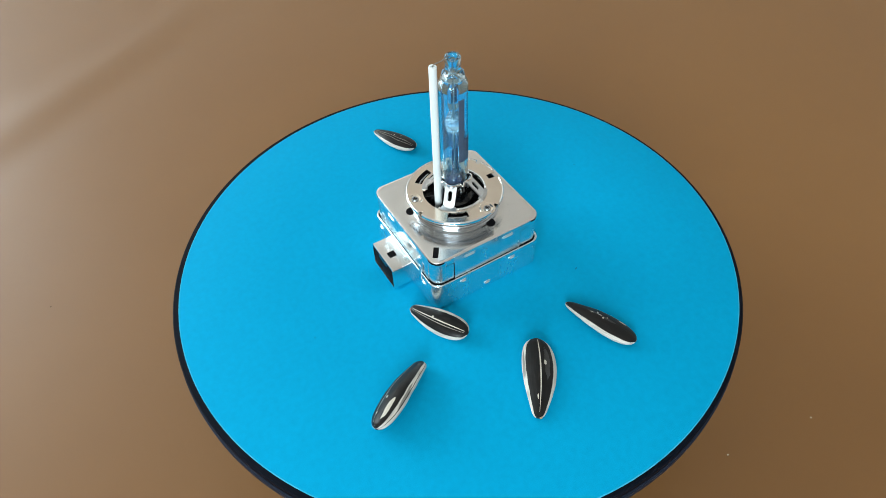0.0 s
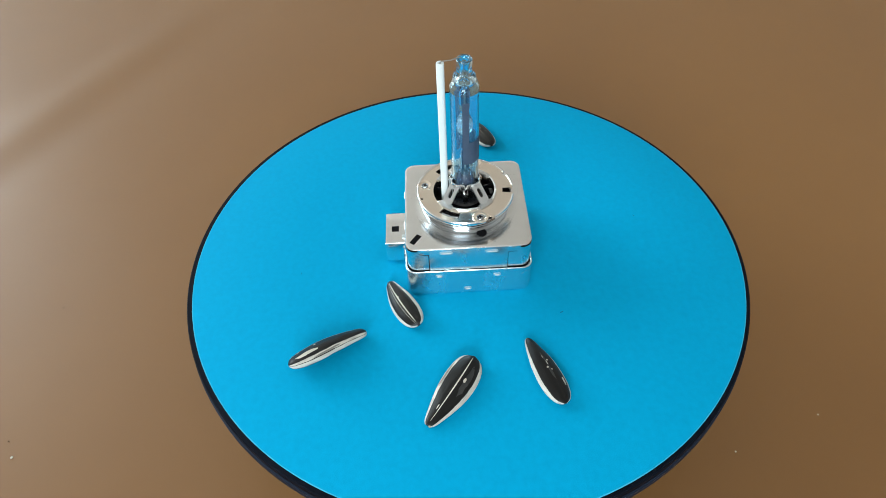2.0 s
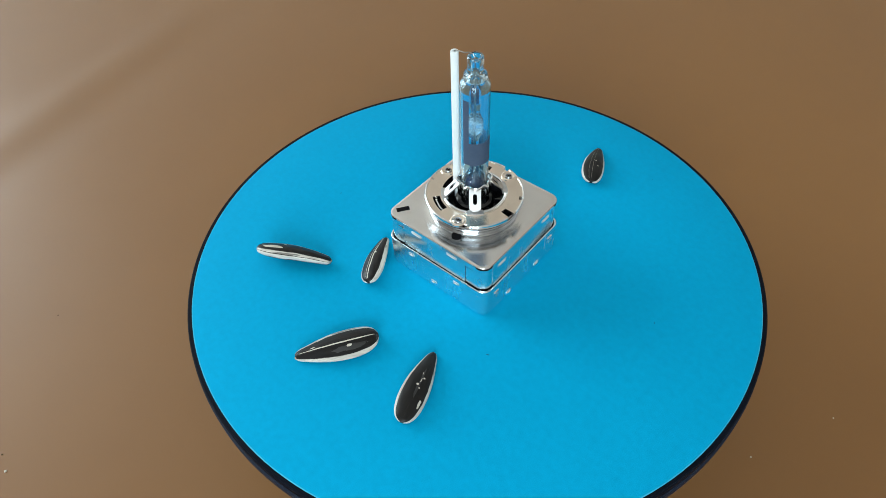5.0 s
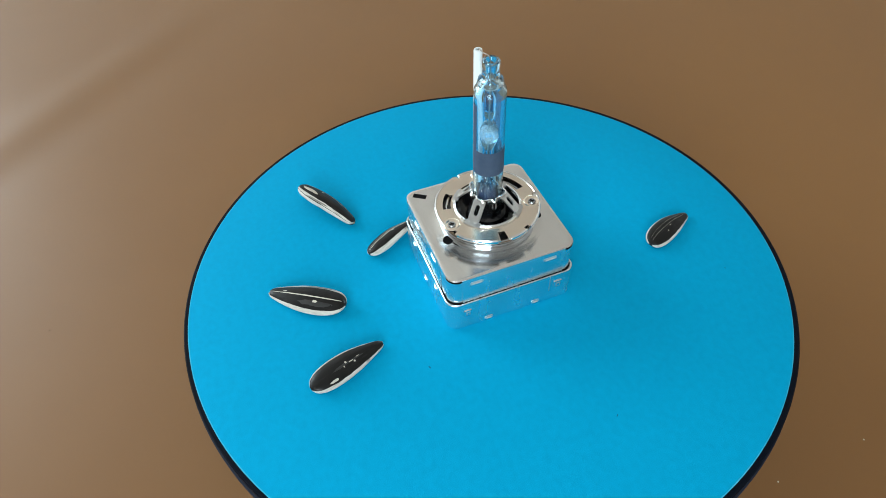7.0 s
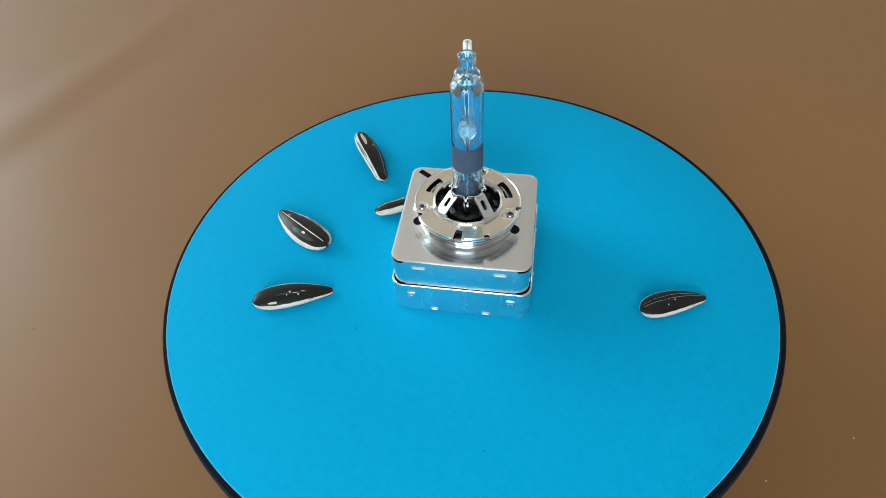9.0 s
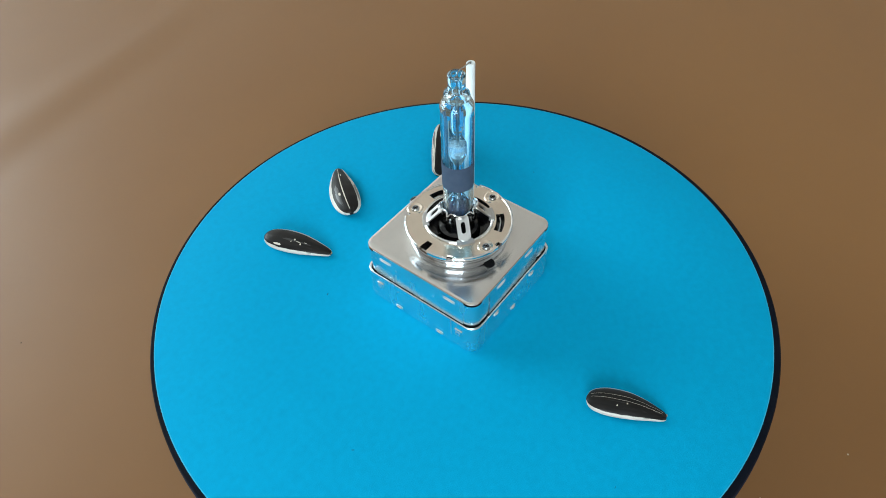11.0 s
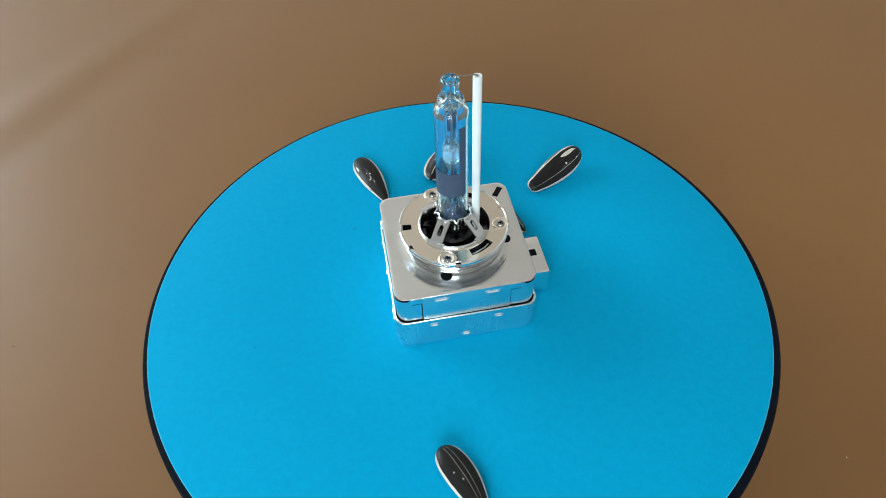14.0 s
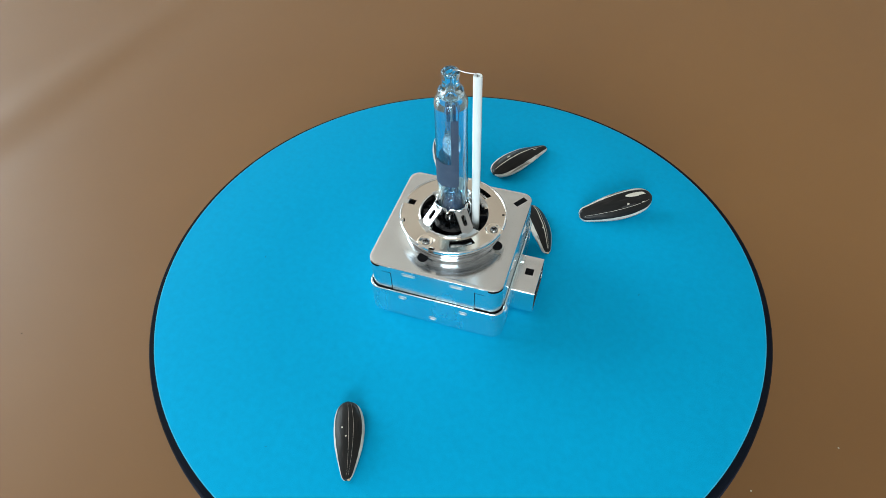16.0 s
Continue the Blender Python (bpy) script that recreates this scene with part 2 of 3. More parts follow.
def clip_plate(length, width, z0, z1, m, hole):
    """A plate with rounded corners and a long rounded opening, in mm."""
    out = outline(length / 2, width / 2, 0.8, 4)
    r = hole[1] / 2
    inn = []
    for side, a0 in ((1, -90), (-1, 90)):
        for k in range(8):
            a = radians(a0 + 180 * k / 7)
            inn.append((side * (hole[0] / 2 - r) + r * math.cos(a), r * math.sin(a)))
    inn = inn[4:] + inn[:4]
    rings = [[(x, y, z) for x, y in ring] for ring, z in ((inn, z0), (out, z0), (out, z1), (inn, z1), (inn, z0))]
    bm = loft(rings, False, False)
    bmesh.ops.remove_doubles(bm, verts=bm.verts, dist=1e-6)
    bmesh.ops.transform(bm, matrix=m @ Matrix.Scale(MM, 4), verts=bm.verts)
    return bm


# ---- the room ----
# Unseen room of arbitrary plan, added to bounce light and fill the metal's reflections.
ROOM = (-2.4, 2.2, -1.8, 2.2, -0.87, 1.75)
TABLE_Z = -0.0598


def slab(name, lo, hi, mat, label, category):
    c = [(a + b) / 2 for a, b in zip(lo, hi)]
    return tagged(link_mesh(name, box(*[b - a for a, b in zip(lo, hi)], Matrix.Translation(c)), mat), label, category, kind="structure")


def build_room():
    x0, x1, y0, y1, z0, z1 = ROOM
    slab("floor", (x0 - 0.1, y0 - 0.1, z0 - 0.1), (x1 + 0.1, y1 + 0.1, z0), FLOORING, "brown wooden floor of the room", "floor")
    slab("ceiling", (x0 - 0.1, y0 - 0.1, z1), (x1 + 0.1, y1 + 0.1, z1 + 0.1), CEILING, "plain white painted ceiling, unseen, added to bounce light", "ceiling")
    slab("wall_north", (x0 - 0.1, y1, z0), (x1 + 0.1, y1 + 0.1, z1), PLASTER, "plain warm white plaster wall, unseen, added to bounce light", "wall")
    slab("wall_east", (x1, y0, z0), (x1 + 0.1, y1, z1), PLASTER, "plain warm white plaster wall, unseen, added to bounce light", "wall")
    # walls with a window opening each
    wy0, wy1, wz0, wz1 = 0.25, 2.15, 0.25, 1.65
    bm = bmesh.new()
    for lo, hi in (((x0 - 0.1, y0, z0), (x0, wy0, z1)), ((x0 - 0.1, wy1, z0), (x0, y1, z1)), ((x0 - 0.1, wy0, z0), (x0, wy1, wz0)), ((x0 - 0.1, wy0, wz1), (x0, wy1, z1))):
        bmesh.ops.create_cube(bm, size=1, matrix=Matrix.Translation([(a + b) / 2 for a, b in zip(lo, hi)]) @ Matrix.Diagonal([b - a for a, b in zip(lo, hi)] + [1]))
    tagged(link_mesh("wall_west", bm, PLASTER, smooth=False), "plain warm white plaster wall with a window opening, unseen, added to bounce light", "wall", kind="structure")
    wx0, wx1, vz0, vz1 = -0.9, 0.2, 0.3, 1.18
    bm = bmesh.new()
    for lo, hi in (((x0 - 0.1, y0 - 0.1, z0), (wx0, y0, z1)), ((wx1, y0 - 0.1, z0), (x1 + 0.1, y0, z1)), ((wx0, y0 - 0.1, z0), (wx1, y0, vz0)), ((wx0, y0 - 0.1, vz1), (wx1, y0, z1))):
        bmesh.ops.create_cube(bm, size=1, matrix=Matrix.Translation([(a + b) / 2 for a, b in zip(lo, hi)]) @ Matrix.Diagonal([b - a for a, b in zip(lo, hi)] + [1]))
    tagged(link_mesh("wall_south", bm, PLASTER, smooth=False), "plain warm white plaster wall with a window opening, unseen, added to bounce light", "wall", kind="structure")


def build_table():
    """The wide brown board under it all."""
    thing = tagged(new("table"), "wide plain brown matt table under the turntable", "table")
    thing.matrix_world = pose(0.15, 0.45, TABLE_Z - 0.03)
    # a sheet with one soft buckle running across its far corner
    xs = [-1.3 + 0.05 * i for i in range(14)] + [-0.62 + 0.006 * i for i in range(70)] + [-0.19 + 0.106 * i for i in range(1, 15)]
    ys = [-1.15 + 0.07 * i for i in range(10)] + [-0.48 + 0.008 * i for i in range(70)] + [0.09 + 0.106 * i for i in range(1, 11)]
    start, along = Vector((-0.269, 0.159)), Vector((0.48, 0.877))

    def height(x, y):
        p = Vector((x + 0.15, y + 0.45)) - start
        s, d = p.dot(along), p.x * along.y - p.y * along.x
        fade = 1 / (1 + math.exp(-(s + 0.12) / 0.03)) / (1 + math.exp((s - 0.16) / 0.03))
        return 0.03 + fade * (0.0010 * math.exp(-((d - 0.004) / 0.016) ** 2) - 0.0004 * math.exp(-((d - 0.034) / 0.014) ** 2))
    bm = bmesh.new()
    top = [[bm.verts.new((x, y, height(x, y))) for y in ys] for x in xs]
    low = [[bm.verts.new((x, y, 0.0)) for y in (ys[0], ys[-1])] for x in (xs[0], xs[-1])]
    for i in range(len(xs) - 1):
        for j in range(len(ys) - 1):
            bm.faces.new((top[i][j], top[i + 1][j], top[i + 1][j + 1], top[i][j + 1]))
    bm.faces.new((low[0][0], low[0][1], low[1][1], low[1][0]))
    bm.faces.new([r[0] for r in top] + [low[1][0], low[0][0]])
    bm.faces.new([r[-1] for r in top] + [low[1][1], low[0][1]])
    bm.faces.new(top[0] + [low[0][1], low[0][0]])
    bm.faces.new(top[-1] + [low[1][1], low[1][0]])
    part("tabletop", bm, BROWN, thing, "matt brown top with a soft buckle")
    for x in (-1.2, 1.2):
        for y in (-1.05, 1.05):
            part("leg", box(0.06, 0.06, TABLE_Z - 0.03 + 0.87, pose(x, y, -(TABLE_Z + 0.84) / 2), 0.004), BROWN, thing)


def build_crumbs():
    """Tiny bits of dirt lying on the brown top."""
    rng = random.Random(11)
    for x, y, size, mat, word in ((-177.7, -48.1, 0.5, PALE_HUSK, "pale"), (-182.9, -50.6, 0.4, PALE_HUSK, "pale"), (-182.0, -41.3, 0.32, CRUMB, "dark"),
                                  (-185.0, 24.1, 0.3, CRUMB, "dark"), (99.4, -53.9, 0.35, PALE_HUSK, "pale"), (135.8, -40.0, 0.3, PALE_HUSK, "pale")):
        bm = bmesh.new()
        bmesh.ops.create_icosphere(bm, subdivisions=2, radius=size * MM)
        for v in bm.verts:
            v.co *= 1 + 0.5 * noise.noise(v.co / MM * 2 + Vector((x, y, 0)))
            v.co.z *= 0.6
        low = min(v.co.z for v in bm.verts)
        crumb = tagged(link_mesh("crumb", bm, mat), "tiny " + word + " crumb of dirt on the brown table", "crumb", "crumbs on the table")
        crumb.matrix_world = Matrix.Translation((x * MM, y * MM, TABLE_Z - low)) @ Matrix.Rotation(rng.uniform(0, 6), 4, "Z")


def build_foot():
    """The still foot under the turning plate."""
    thing = tagged(new("pedestal"), "dark plastic pedestal carrying the turning plate", "pedestal")
    thing.matrix_world = pose(0, 0, TABLE_Z)
    h = -TABLE_Z * 1000 - 7.6
    part("base", lathe([(0, 0), (34, 0), (35, 1), (35, 5), (33, 7), (20, 8), (20, h - 6), (0, h - 6)], 48), SKIRT, thing)
    part("bearing", lathe([(0, h - 6), (26, h - 6), (26, h), (0, h)], 48), RUBBER, thing)


# ---- the turning plate ----
def build_turntable():
    thing = tagged(new("turntable"), "round turning plate covered with bright blue card, black edge", "turntable")
    mid = (0.37, 0.49)
    part("blue_card", lathe([(0, 0), (60, 0), (96.6, 0), (96.8, -0.08), (96.8, -0.32), (96.6, -0.4), (0, -0.4)], 160, centre=mid), BLUE, thing, "bright cyan blue matt card disc")
    part("card_edge", lathe([(96.61, 0.012), (96.79, 0.0), (96.91, -0.1), (96.91, -0.3), (96.81, -0.33), (96.81, -0.09)], 160, centre=mid), PAPER_EDGE, thing, "pale cut edge of the blue card")
    off = (0.62, 0.19)
    part("platter", lathe([(0, -0.45), (98.3, -0.45), (98.65, -0.8), (98.65, -3.2), (98.4, -3.5), (0, -3.5)], 160, centre=off), RUBBER, thing, "black edge of the platter")
    part("skirt", lathe([(0, -3.55), (98.6, -3.55), (99.1, -3.9), (99.1, -6.8), (98.6, -7.4), (0, -7.4)], 160, centre=off), SKIRT, thing, "dark slate grey lower rim")
    # Darker blue specks paint the shade of small bumps and dents in the card.
    for x, y, a, size in ((-30.0, 31.0, 20, 0.6), (58.9, 8.6, 70, 0.35), (-64.0, -11.8, 130, 0.45), (-31.2, -72.4, 10, 0.3)):
        part("lint_speck", stadium(size * 1.8, size * 0.45, -0.05, 0.06, pose(x * MM, y * MM, 0, 0, 0, a), 5), DENT_SHADE, thing, "tiny darker blue speck painting a dent's shade on the card")
    return thing


# ---- the lamp ----
def side_frame(k):
    """Local axes of one upright side: x along it, y up, z outwards."""
    return Matrix.Rotation(radians(90 * k), 4, "Z") @ Matrix.Rotation(radians(90), 4, "X")


def rect_ring(half, r, z):
    return [(x * MM, y * MM, z * MM) for x, y in outline(half, half, r)]


def build_lamp():
    lamp = tagged(new("xenon_lamp"), "xenon headlight bulb on a square silver metal igniter box", "lamp bulb")
    # lower shell, with the rolled lip round its mouth
    part("lower_shell", loft([rect_ring(h, r, z) for h, r, z in (
        (20.1, 2.8, 0.0), (20.6, 3.2, 0.12), (20.85, 3.4, 0.5), (20.9, 3.5, 0.7), (20.9, 3.5, 0.95), (20.9, 3.5, 11.4), (20.9, 3.5, 11.55), (20.99, 3.55, 11.62), (21.05, 3.55, 11.8), (20.99, 3.55, 11.98), (20.87, 3.5, 12.07), (20.7, 3.45, 12.06), (20.48, 3.4, 11.97), (20.4, 3.4, 11.2))], True, False),
        SHELL, lamp, "shiny zinc lower half of the box")
    part("inner_shell", loft([rect_ring(h, r, z) for h, r, z in ((20.15, 3.3, 9.8), (20.15, 3.3, 10.1), (20.15, 3.3, 22.0))], False, True), SHELL, lamp)
    # A dark band on the inner shell paints the seam's shade.
    part("seam_shadow_gap", loft([rect_ring(h, r, z) for h, r, z in ((20.42, 3.4, 11.6), (20.25, 3.35, 11.62), (20.25, 3.35, 12.3), (20.1, 3.3, 12.32))], False, False), SHADE_AND_INSERT, lamp, "dark strip painting the shade between the halves")
    # the lid: plate with rounded edge, four flaps
    part("lid", loft([rect_ring(h, r, z) for h, r, z in (
        (19.7, 3.0, 22.0), (20.25, 3.2, 22.08), (20.4, 3.3, 22.35), (20.25, 3.2, 22.66), (19.75, 3.0, 22.8), (19.5, 2.9, 22.8))], True, True), STEEL, lamp, "brushed steel lid plate")
    for k in range(4):
        m = side_frame(k)
        at = lambda x, z, out: m @ Matrix.Translation((x * MM, z * MM, out * MM))
        if k in (0, 2):
            # flap with shouldered ends, its edges set off by dark strips painting shaded cuts
            flap = part("flap", box(25.4 * MM, 10.1 * MM, 0.5 * MM, at(-0.2, 17.2, 20.17), 0.1 * MM), SHELL, lamp)
            for x, s in ((-14.4, 1), (13.9, -1)):
                part("flap_shoulder", box(3.0 * MM, 2.3 * MM, 0.45 * MM, at(x, 21.0, 20.14), 0.1 * MM), SHELL, flap)
                part("cut", box(0.28 * MM, 7.2 * MM, 0.12 * MM, at(x + s * 1.42, 15.9, 20.17)), SHADE_AND_INSERT, lamp, "narrow dark strip painting the shade of the cut beside the flap")
                part("cut_edge", box(0.22 * MM, 7.0 * MM, 0.3 * MM, at(x + s * 1.15, 15.9, 20.12), 0.05 * MM), BRIGHT, lamp)
                part("cut", box(2.9 * MM, 0.28 * MM, 0.12 * MM, at(x, 19.68, 20.17)), SHADE_AND_INSERT, lamp)
                part("stop_tab", box(1.8 * MM, 0.3 * MM, 0.4 * MM, at(x - s * 0.6, 12.7, 20.1), 0.08 * MM), BRIGHT, lamp)
        else:
            flap = part("flap", box(33.0 * MM, 10.1 * MM, 0.5 * MM, at(0, 17.2, 20.17), 0.12 * MM), SHELL, lamp)
        slots = [(-7.4, 20.5, 4.4, 20.37), (7.2, 20.5, 4.4, 20.37)] if k != 3 else [(-12.0, 19.9, 4.4, 20.37), (11.6, 19.9, 4.4, 20.37)]
        if k in (0, 2):
            slots += [(-9.9, 9.6, 2.7, 20.9), (9.2, 9.2, 2.7, 20.9), (-0.5, 2.6, 2.6, 20.9)]
        elif k == 3:
            slots += [(-8.0, 1.7, 2.9, 20.9), (7.9, 1.7, 2.9, 20.9)]
        else:
            slots += [(14.2, 9.0, 2.5, 20.9), (-15.2, 9.0, 2.5, 20.9)]
        for x, z, length, out in slots:
            s = at(x, z, out)
            lip = part("slot_lip", stadium(length, 1.25, -0.02, 0.13, s, hole=(length - 0.75, 0.55)), LIP, lamp)
            part("slot", stadium(length - 0.46, 0.68, -0.01, 0.06, s), SLOT_IN, lip)
            part("tongue", stadium(length - 1.2, 0.5, -0.05, 0.05, s @ Matrix.Translation((0, -0.05 * MM, 0.16 * MM)) @ Matrix.Rotation(radians(-52), 4, "X")), LIP, lip, "bright bent tongue in the slot")
        if k == 3:
            for x, w in ((15.1, 2.3), (-15.0, 2.0)):
                s = at(x, 7.3, 20.9)
                lip = part("emboss", box((w + 0.4) * MM, (w + 0.6) * MM, 0.7 * MM, s, 0.25 * MM), BRIGHT, lamp, "square embossed stud")
                part("emboss_face", box((w - 0.6) * MM, (w - 0.5) * MM, 0.3 * MM, s @ Matrix.Translation((0, 0, 0.24 * MM)), 0.05 * MM), SLOT_IN, lip)
                part("emboss_knob", box((w - 1.3) * MM, (w - 1.2) * MM, 0.3 * MM, s @ Matrix.Translation((0, 0, 0.36 * MM)), 0.12 * MM), BRIGHT, lip)
            part("seam", box(0.22 * MM, 6.6 * MM, 0.1 * MM, at(12.4, 8.0, 20.88)), SLOT_IN, lamp, "upright seam in the shell")
    # Dark bands paint the shade where the lid's corners overhang.
    for x, y in ((1, 1), (-1, 1), (-1, -1), (1, -1)):
        ring = [(x * (17.1 + 3.16 * math.cos(a)), y * (17.1 + 3.16 * math.sin(a))) for a in [radians(-12 + 114 * i / 10) for i in range(11)]]
        inner = [(x * (17.1 + 2.5 * math.cos(a)), y * (17.1 + 2.5 * math.sin(a))) for a in [radians(102 - 114 * i / 10) for i in range(11)]]
        part("corner_gap", loft([[(px * MM, py * MM, z * MM) for px, py in ring + inner] for z in (21.35, 21.95)]), SHADE_AND_INSERT, lamp, "dark band painting the shade under the lid's corner")
    # openings in the lid: a black plate painting the shade inside
    part("lid_slot", box(4.3 * MM, 1.75 * MM, 0.12 * MM, pose(17.0 * MM, 16.0 * MM, 22.8 * MM, 0, 0, 55)), SHADE_AND_INSERT, lamp, "black rectangle painting the shade in the lid's slot")
    # collar and ring
    part("collar", lathe([(14.75, 23.2), (14.45, 23.4), (14.1, 23.9), (13.95, 24.6), (14.1, 25.15), (14.9, 25.45), (15.05, 25.75), (14.85, 26.05), (14.5, 26.15), (14.5, 26.5), (15.2, 26.75), (15.35, 27.1), (15.2, 27.5), (14.8, 27.6), (14.6, 27.0)], 96), COVE, lamp, "shiny drawn metal collar")
    part("collar_foot", lathe([(17.2, 22.805), (16.3, 22.84), (15.4, 22.97), (14.75, 23.2), (14.4, 23.2)], 96), STEEL, lamp)
    # Black discs stand for the shade in the three round holes.
    for a in (-108.5, -15, 107):
        hole = lathe([(0, 0.16), (1.55, 0.16), (1.65, 0.0), (0, -0.3)], 24)
        bmesh.ops.transform(hole, matrix=Matrix.Rotation(radians(a), 4, "Z") @ pose(15.2 * MM, 0, 23.08 * MM, 0, 11, 0), verts=hole.verts)
        part("lid_hole", hole, SHADE_AND_INSERT, lamp, "round black disc painting the hole's shade at the collar's foot")

    def keep(r, a):
        off = lambda c: abs((a - c + 180) % 360 - 180)
        if r < 9.6:
            return any(off(c) < 14 for c in (228, 315, 46, 130))
        if r < 10.5:
            return off(0) > 27
        if 11.1 < r < 13.5 and (282 <= a <= 315 or 47 <= a <= 78):
            return False
        if r > 12.3 and 170 <= a <= 180:
            return False
        if r > 14.4 and (262 <= a <= 266 or 112 <= a <= 121 or 12 <= a <= 16 or 204 <= a <= 209 or 348 <= a <= 351):
            return False
        return True
    ring = part("ring", polar_plate([8.9, 9.6, 10.5, 11.1, 12.3, 13.5, 14.5, 15.2, 15.6], keep, 27.9, 28.6), POLISHED, lamp, "polished flange ring with cut-outs")

    def rim_arc(r0, r1, z0, z1, a0, a1):
        n = int((a1 - a0) / 3)
        w = (r1 - r0) / 2
        prof = ((r0, z0), (r1, z0), (r1 + 0.04, z1 - w), (r1 - 0.3 * w, z1 - 0.3 * w), (r0 + w, z1), (r0 + 0.3 * w, z1 - 0.3 * w), (r0, z1 - w))
        return loft([[(r * MM * math.cos(radians(a)), r * MM * math.sin(radians(a)), z * MM) for r, z in prof] for a in [a0 + (a1 - a0) * i / n for i in range(n + 1)]])
    for a0, a1 in ((-9, 12), (18, 111), (123, 168), (183, 204), (210, 261), (267, 348)):
        part("rim", rim_arc(15.35, 15.95, 27.7, 28.95, a0, a1), BRIGHT, ring)
    for a0, a1 in ((61, 115), (145, 213), (243, 300)):
        part("inner_rim", rim_arc(9.5, 10.3, 28.4, 29.4, a0, a1), BRIGHT, ring)
    for a0, a1 in ((28, 40), (318, 331), (109, 122)):
        part("inner_rim", rim_arc(10.3, 10.6, 28.4, 28.9, a0, a1), BRIGHT, ring)
    for a0, a1 in ((284, 313), (49, 76)):
        for r, z, a in ((12.3, 27.4, 0),):
            pts = [((r + 0.06 * math.sin(i * 1.3 + a)) * math.cos(radians(a0 + (a1 - a0) * i / 9)), (r + 0.06 * math.sin(i * 1.3 + a)) * math.sin(radians(a0 + (a1 - a0) * i / 9)), z) for i in range(10)]
            part("spring_wire", tube_along(pts, 0.4, 6), COVE, ring, "thin spring wire in the slot")
    for x, y in ((-4.2, -12.9), (13.3, -2.9), (-4.0, 13.1)):
        s = part("screw_seat", lathe([(1.15, 28.61), (1.5, 28.66), (1.8, 28.85), (2.05, 28.92), (2.35, 28.82), (2.6, 28.6)], 24, centre=(x, y)), POLISHED, ring, "raised dimple round the screw")
        part("screw", lathe([(0, 28.8), (0.45, 28.8), (0.6, 28.7), (0.8, 28.9), (1.05, 28.86), (1.2, 28.6), (0, 28.5)], 16, centre=(x, y)), COVE, s)
        # Crossed black bars paint the shade in the screw's drive.
        for turn_deg in (40 + x * 9, 130 + x * 9):
            part("recess", box(1.5 * MM, 0.34 * MM, 0.12 * MM, pose(x * MM, y * MM, (28.87 + 0.004 * (turn_deg > 100)) * MM, 0, 0, turn_deg)), BLACK, s)
    # the black well with its clips; its brim paints shade in the ring's slots
    part("well", lathe([(14.4, 27.0), (10.7, 26.6), (10.2, 24.6), (7.5, 23.8), (6.4, 24.0), (5.9, 26.6), (4.8, 27.4), (0, 27.4)], 64), BLACK, lamp, "black plastic well inside the ring")
    # upright legs of the holder, and stepped ribs round the well
    for a in (2, 88, 181, 270):
        part("holder_leg", box(0.35 * MM, 1.5 * MM, 4.6 * MM, Matrix.Rotation(radians(a), 4, "Z") @ pose(5.0 * MM, 0, 30.2 * MM, 0, -6, 0), 0.1 * MM), COVE, lamp)
    for a, r, h in ((75, 8.6, 26.9), (98, 8.9, 27.2), (258, 8.7, 27.1), (284, 8.5, 26.7), (182, 8.8, 27.3), (158, 8.4, 26.8)):
        part("well_step", box(1.5 * MM, 2.8 * MM, 2.6 * MM, Matrix.Rotation(radians(a), 4, "Z") @ Matrix.Translation((r * MM, 0, (h - 1.3) * MM)), 0.25 * MM), BLACK, lamp)
    for a in (20, 165, 205, 340):
        part("well_rib", box(3.4 * MM, 0.5 * MM, 3.2 * MM, Matrix.Rotation(radians(a), 4, "Z") @ Matrix.Translation((8.4 * MM, 0, 25.6 * MM)), 0.1 * MM), BLACK, lamp)
    for a in (-132, -45, 46, 130):
        turn = Matrix.Rotation(radians(a), 4, "Z")
        base, top = Vector((9.6, 0, 28.9)), Vector((4.9, 0, 34.0))
        d = (top - base).normalized()
        y_axis = Vector((0, 1, 0))
        fr = Matrix((d, y_axis, d.cross(y_axis))).transposed().to_4x4()
        m = turn @ Matrix.Translation((base + top) / 2 * MM) @ fr
        mid = m @ Matrix.Translation((0.5 * MM, 0, 0))
        clip = part("clip", clip_plate(6.9, 3.7, -0.2, 0.2, mid, (3.3, 1.3)), CLIP_METAL, lamp, "bright spring clip with an oval slot")
        part("clip_neck", box(2.4 * MM, 2.1 * MM, 0.36 * MM, m @ Matrix.Translation((-3.2 * MM, 0, 0)), 0.1 * MM), CLIP_METAL, clip)
        foot = loft([[(r * MM * math.cos(radians(b)), r * MM * math.sin(radians(b)), z * MM) for r, z in ((8.9, 28.65), (10.7, 28.65), (10.7, 29.0), (9.9, 29.15), (8.9, 29.0))] for b in [a - 14.5 + 29 * i / 10 for i in range(11)]])
        part("clip_foot", foot, CLIP_METAL, clip)
        part("clip_bend", box(0.36 * MM, 2.9 * MM, 2.6 * MM, turn @ Matrix.Translation((4.95 * MM, 0, 33.0 * MM)), 0.12 * MM), CLIP_METAL, clip)

    def crown(r0, amp, z):
        pts = []
        for i in range(160):
            a = radians(i * 2.25)
            w = max(0, math.cos(4 * a)) ** 18
            r = r0 + amp * (0.6 * w + 0.75 * max(0, -math.cos(4 * a)) ** 0.8)
            pts.append((r * MM * math.cos(a), r * MM * math.sin(a), (z - 0.9 * w * (z > 33) + 0.35 * max(0, -math.cos(4 * a)) * (z > 33)) * MM))
        return pts
    part("holder", loft([crown(4.65, 0.9, 28.8), crown(4.65, 1.3, 34.6), crown(4.45, 1.25, 34.6), crown(4.45, 0.8, 28.8)], False, False), BRIGHT, lamp, "bright crimped metal holder round the tube")
